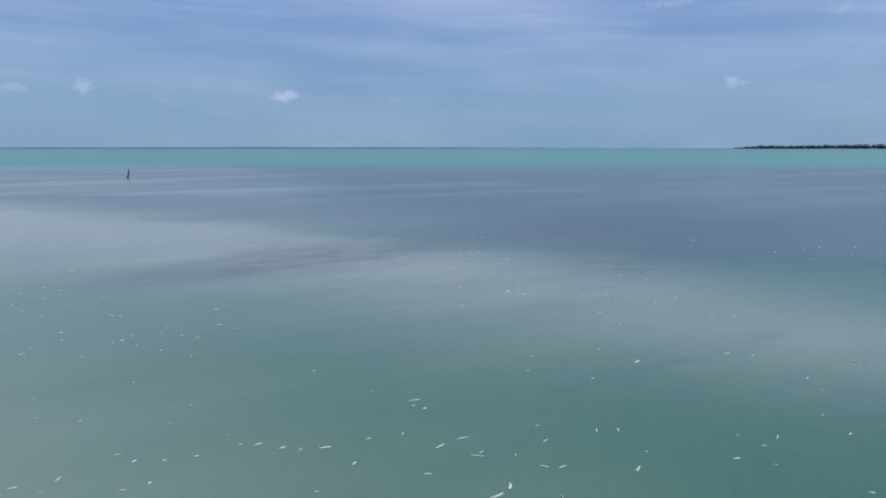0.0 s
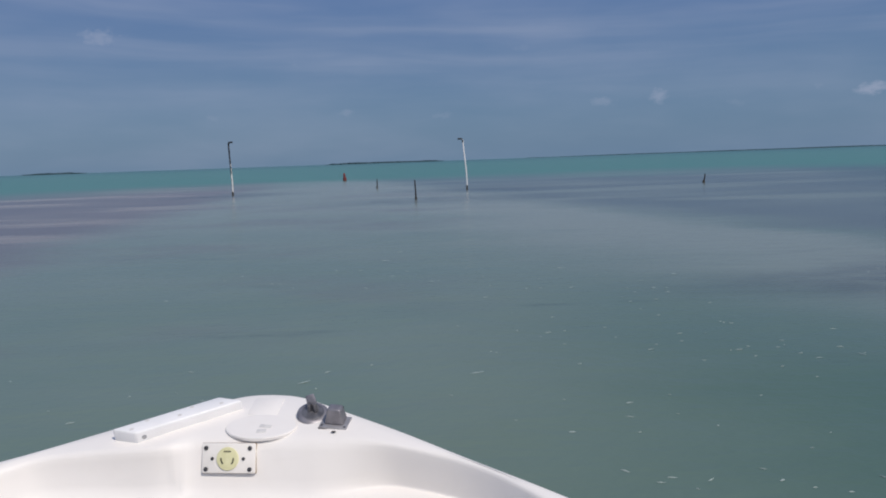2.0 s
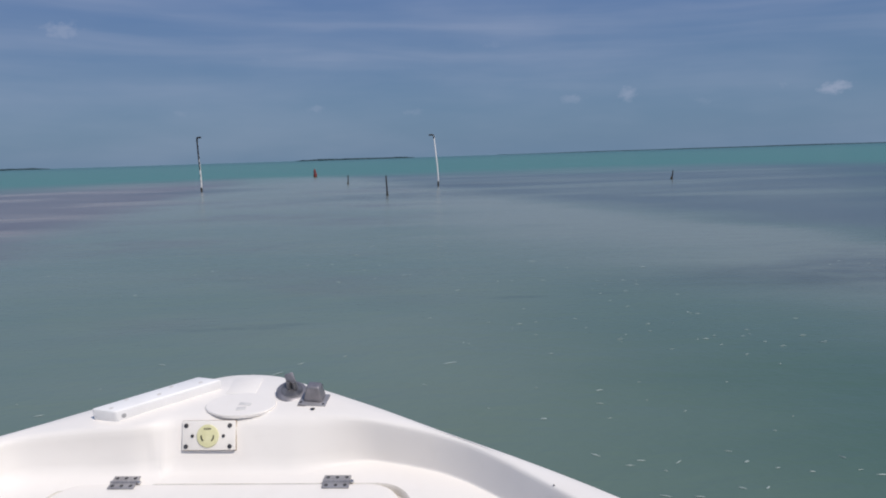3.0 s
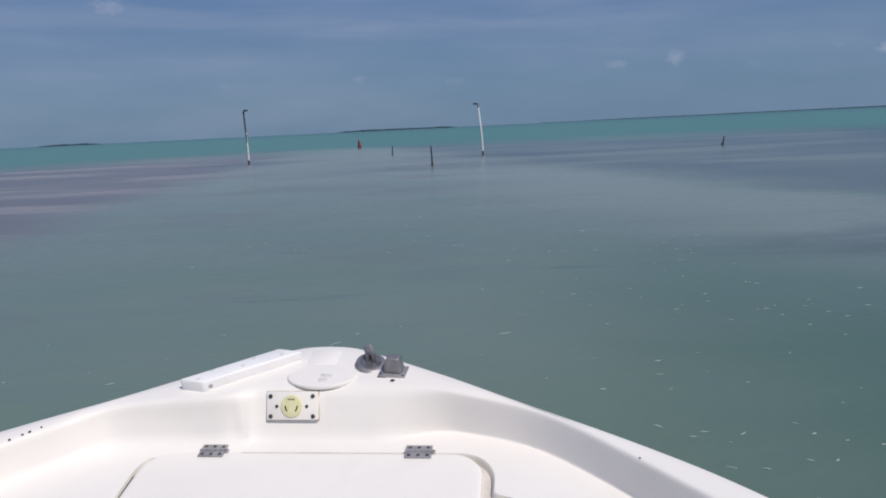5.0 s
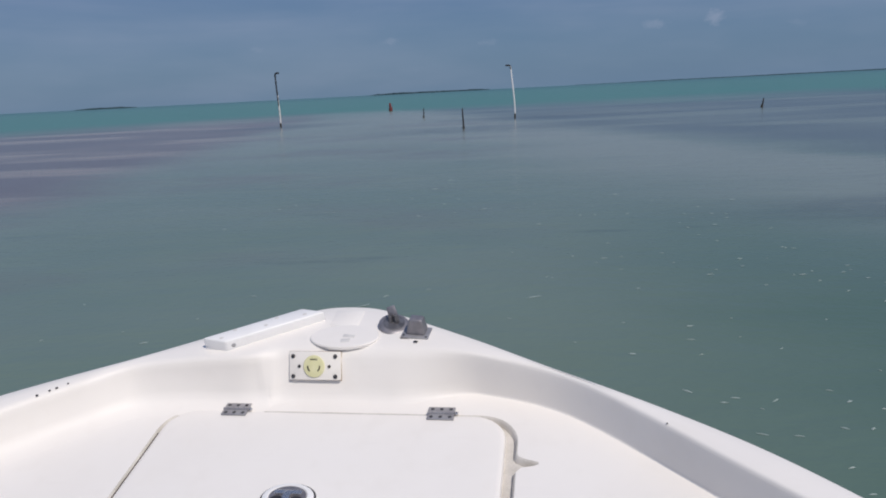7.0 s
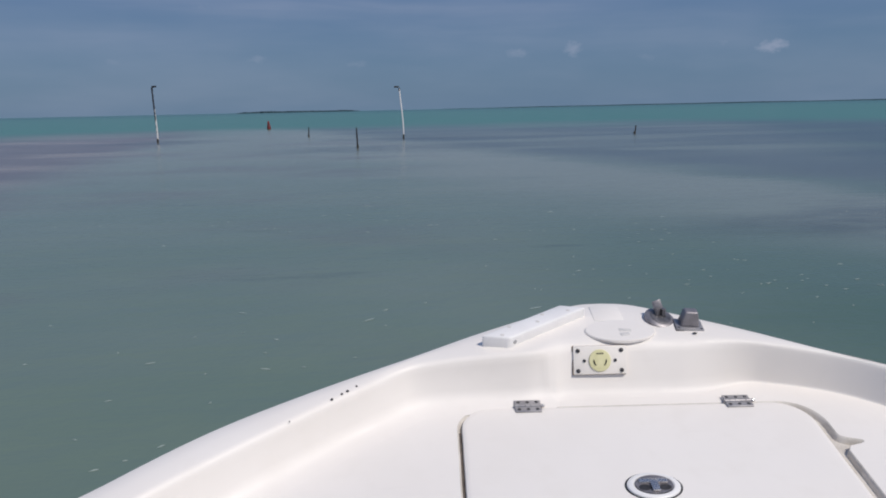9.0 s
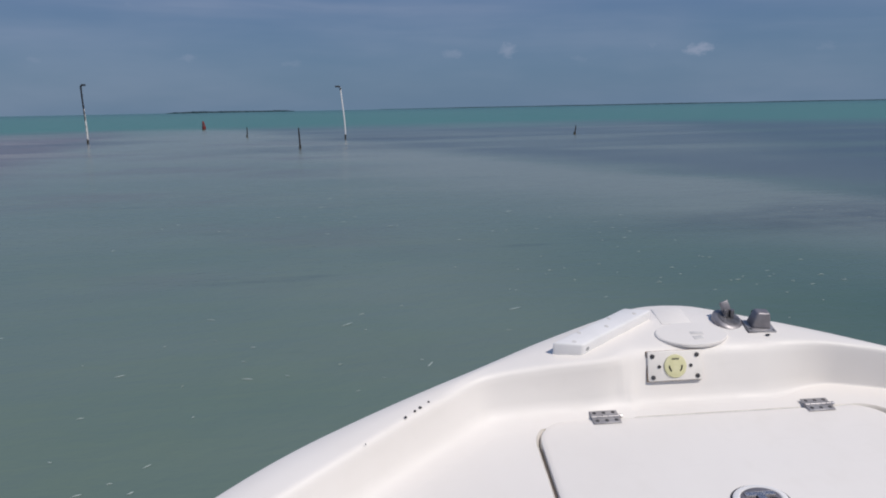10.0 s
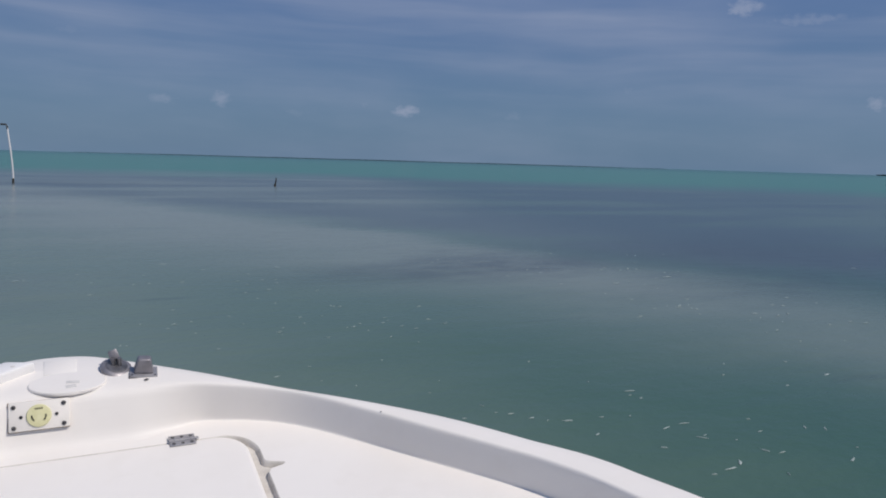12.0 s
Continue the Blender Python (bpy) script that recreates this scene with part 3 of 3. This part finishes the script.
# round cover, and the raised pad under it
cover = part("round_cover", lathe([(0.103, CAP - 0.004), (0.104, CAP + 0.003), (0.101, CAP + 0.0055), (0.088, CAP + 0.0062)], 48, pose(0.018, 0.190, 0), (0.94, 0.54)), gelcoat, boat, "round white access cover")
part("cover_mark", box(0.026, 0.015, 0.0008, pose(0.026, 0.166, CAP + 0.0063, 0, 0, 8), 0.0003), faint, cover)
part("cover_mark", box(0.034, 0.013, 0.0008, pose(0.031, 0.188, CAP + 0.0063, 0, 0, -6), 0.0003), faint, cover)
part("bow_pad", place(box(0.085, 0.085, 0.010, None, 0.004), pose(0.0, 0.288, CAP - 0.006)), gelcoat, boat, "raised moulded pad at the stem")

# pop-up cleat
CX, CY = 0.145, 0.248
ESC = pose(CX, CY, CAP + 0.005, 9, 9)
cleat = part("cleat", place(lathe([(0.043, -0.012), (0.043, 0.002), (0.038, 0.006), (0.029, 0.0075)], 36), ESC), dull_steel, boat, "raised stainless pop-up cleat")
part("cleat_well", place(lathe([(0.030, 0.0085), (0.026, 0.0100)], 28), ESC), well_metal, cleat)
for dx in (-0.009, 0.010):
    part("cleat_post", tube([(CX + dx, CY, CAP), (CX + dx * 0.8, CY + 0.002, CAP + 0.036)], [0.0075, 0.0065], 12), well_metal, cleat)
part("cleat_flap", box(0.030, 0.007, 0.046, pose(CX + 0.004, CY + 0.004, CAP + 0.012, -26, -16, 8), 0.003, 2, (0.82, 1.0)), dull_steel, cleat, "tilted flat steel flap")


# bow light beside it
BL = pose(0.2155, 0.211, CAP - 0.003, 0, 3, -5)
light_ob = part("bow_light", place(box(0.076, 0.056, 0.009, None, 0.002), BL), hinge_steel, boat, "small steel bow light")
part("light_gasket", place(box(0.079, 0.059, 0.004, pose(0, 0, -0.0015)), BL), black, light_ob)
part("light_hood", place(box(0.054, 0.042, 0.044, pose(0, 0.004, 0.008), 0.005, 3, (0.66, 0.70)), BL), dull_steel, light_ob)
part("light_lens", place(box(0.036, 0.004, 0.030, pose(0, 0.0235, 0.012), 0.001), BL), black, light_ob)
for dx in (-0.031, 0.031):
    part("screw", place(lathe([(0.0042, 0.0095), (0.003, 0.0105)], 10, pose(dx, -0.021, -0.0008)), BL), dark_metal, light_ob)
part("drain_hole", lathe([(0.0055, CAP + 0.0030), (0.004, CAP + 0.0036)], 12, pose(0.220, 0.168, 0.0), (1.2, 0.8)), black, boat)

# old screw holes along the port coaming
for s, r in ((0.0, 0.0036), (0.030, 0.0034), (0.047, 0.0042), (0.075, 0.0030), (-0.12, 0.0017)):
    x, y = -0.754 + s * 0.75, -0.066 + s * 0.70
    part("screw_hole", lathe([(r, cap_z(x) + 0.0005), (r * 0.7, cap_z(x) + 0.0024)], 10, pose(x, y, 0)), black, boat)


part("screw_hole", lathe([(0.0020, cap_z(0.82) + 0.0002), (0.0013, cap_z(0.82) + 0.0020)], 10, pose(0.835, -0.122, 0)), black, boat)


# channel stakes
def make_stake(x, y, tall, radius, lean, elbow, mat, label, bands):
    root = thing("channel_marker_pole", pose(x, y, 0), label, "marker pole", "plastic channel stakes")
    pts = [(lean * (z / tall) ** 1.3 + 0.02 * math.sin(z * 1.7), 0.01 * math.sin(z * 2.3 + 1), z) for z in [-0.8 + (tall + 0.8) * i / 24 for i in range(25)]]
    part("pipe", tube([(p[0] if p[2] > 0 else 0, p[1], p[2]) for p in pts], [radius] * 25, 18, 0.04), mat, root)
    top = Vector(pts[-1])
    s = 1 if elbow > 0 else -1
    part("elbow", tube([top - Vector((0, 0, 0.16)), top + Vector((0, 0, -0.02)), top + Vector((s * 0.03, 0, 0.04)), top + Vector((s * 0.10, 0, 0.065)), top + Vector((abs(elbow) * s, 0, 0.06))],
                       [radius * 1.2, radius * 1.25, radius * 1.3, radius * 1.2, radius * 1.15], 16, 0.05), black, root, "dark pipe elbow")
    part("crust", tube([(0, 0, -0.5), (0, 0, 0.05), (0.003, 0.004, 0.17), (0.002, 0.002, 0.26)], [radius * 1.3, radius * 1.35, radius * 1.22, radius * 1.05], 18, 0.3), crust, root, "dark barnacle-covered foot")
    for z in bands:
        part("band", tube([(lean * (z / tall) ** 1.3 - 0.002, 0, z), (lean * (z / tall) ** 1.3 - 0.002, 0, z + 0.09)], [radius * 1.03, radius * 1.03], 18, 0.05), black, root)
    return root


make_stake(-16.6, 46.3, 3.30, 0.046, -0.06, 0.26, pipe_mat, "white plastic pole with flaking black paint and an elbow top", (1.25, 2.1, 2.75))
make_stake(-1.6, 44.6, 2.95, 0.040, -0.16, -0.30, board, "slender white plastic pole with a dark elbow top", ())


def make_post(x, y, tall, radius, lean, label):
    root = thing("timber_post", pose(x, y, 0), label, "post", "timber channel posts")
    pts = [(lean * i / 12, 0.02 * math.sin(i), -0.6 + (tall + 0.6) * i / 12) for i in range(13)]
    part("shaft", tube(pts, [radius * (1.25 - 0.45 * i / 12) for i in range(13)], 12, 0.22), wood, root)
    part("weed_skirt", tube([(0, 0, -0.3), (lean * 0.3, 0, 0.04), (lean * 0.35, 0, 0.16)], [radius * 1.5, radius * 1.6, radius * 1.15], 14, 0.4), crust, root)


make_post(-3.5, 34.6, 0.92, 0.036, -0.05, "dark weathered timber stump standing in the shallows")
make_post(-8.2, 51.5, 0.64, 0.040, 0.03, "short dark timber post standing in the water")
make_post(12.0, 44.0, 0.50, 0.040, 0.09, "thin leaning dark timber post in the water")

buoy = thing("red_marker_buoy", pose(-15.8, 76.5, 0), "faded red can buoy leaning in the channel", "buoy")
part("float", lathe([(0.08, -0.3), (0.18, -0.1), (0.19, 0.26), (0.16, 0.38), (0.13, 0.44)], 24), red_paint, buoy)
part("topmark", lathe([(0.13, 0.44), (0.115, 0.62), (0.08, 0.80), (0.03, 0.84)], 20, pose(0, 0, 0, 0, -3, 0)), red_paint, buoy)
part("mooring_ring", lathe([(0.192, -0.02), (0.205, 0.02), (0.192, 0.06)], 24), crust, buoy)


# flecks of foam on the water beside the boat
def make_foam():
    rnd = random.Random(7)
    bm = bmesh.new()
    n_made = 0
    while n_made < 440:
        a = radians(rnd.uniform(-50, 85) if rnd.random() < 0.55 else rnd.uniform(12, 80))
        r = 3.5 + 12 * rnd.random() ** 1.6
        x, y = r * math.sin(a), r * math.cos(a)
        if noise.noise(Vector((x * 0.33, y * 0.33, 5))) < rnd.uniform(-0.25, 0.35):
            continue
        if abs(x + 0.2) < 1.75 and y < 2.9:
            continue
        n_made += 1
        size = rnd.uniform(0.004, 0.013) * (1.3 if a > 0.7 else 1.0) * (1.7 if rnd.random() < 0.10 else 1.0)
        long = rnd.uniform(1.4, 4.2)
        turn = rnd.gauss(0.1, 0.5)
        k = rnd.randint(6, 9)
        vs = []
        for i in range(k):
            t = 2 * math.pi * i / k
            q = rnd.uniform(0.55, 1.2)
            px, py = size * long * q * math.cos(t), size * 0.6 * q * math.sin(t)
            vs.append(bm.verts.new((x + px * math.cos(turn) - py * math.sin(turn), y + px * math.sin(turn) + py * math.cos(turn), sea_z(x, y) + 0.002)))
        c = bm.verts.new((x, y, sea_z(x, y) + 0.006))
        for i in range(k):
            bm.faces.new((vs[i], vs[(i + 1) % k], c))
    me = bpy.data.meshes.new("sea_foam")
    bm.to_mesh(me)
    bm.free()
    me.materials.append(foam_mat)
    tagged(new("sea_foam", me), "scattered white flecks of foam on the water", "foam", kind="stuff")


make_foam()
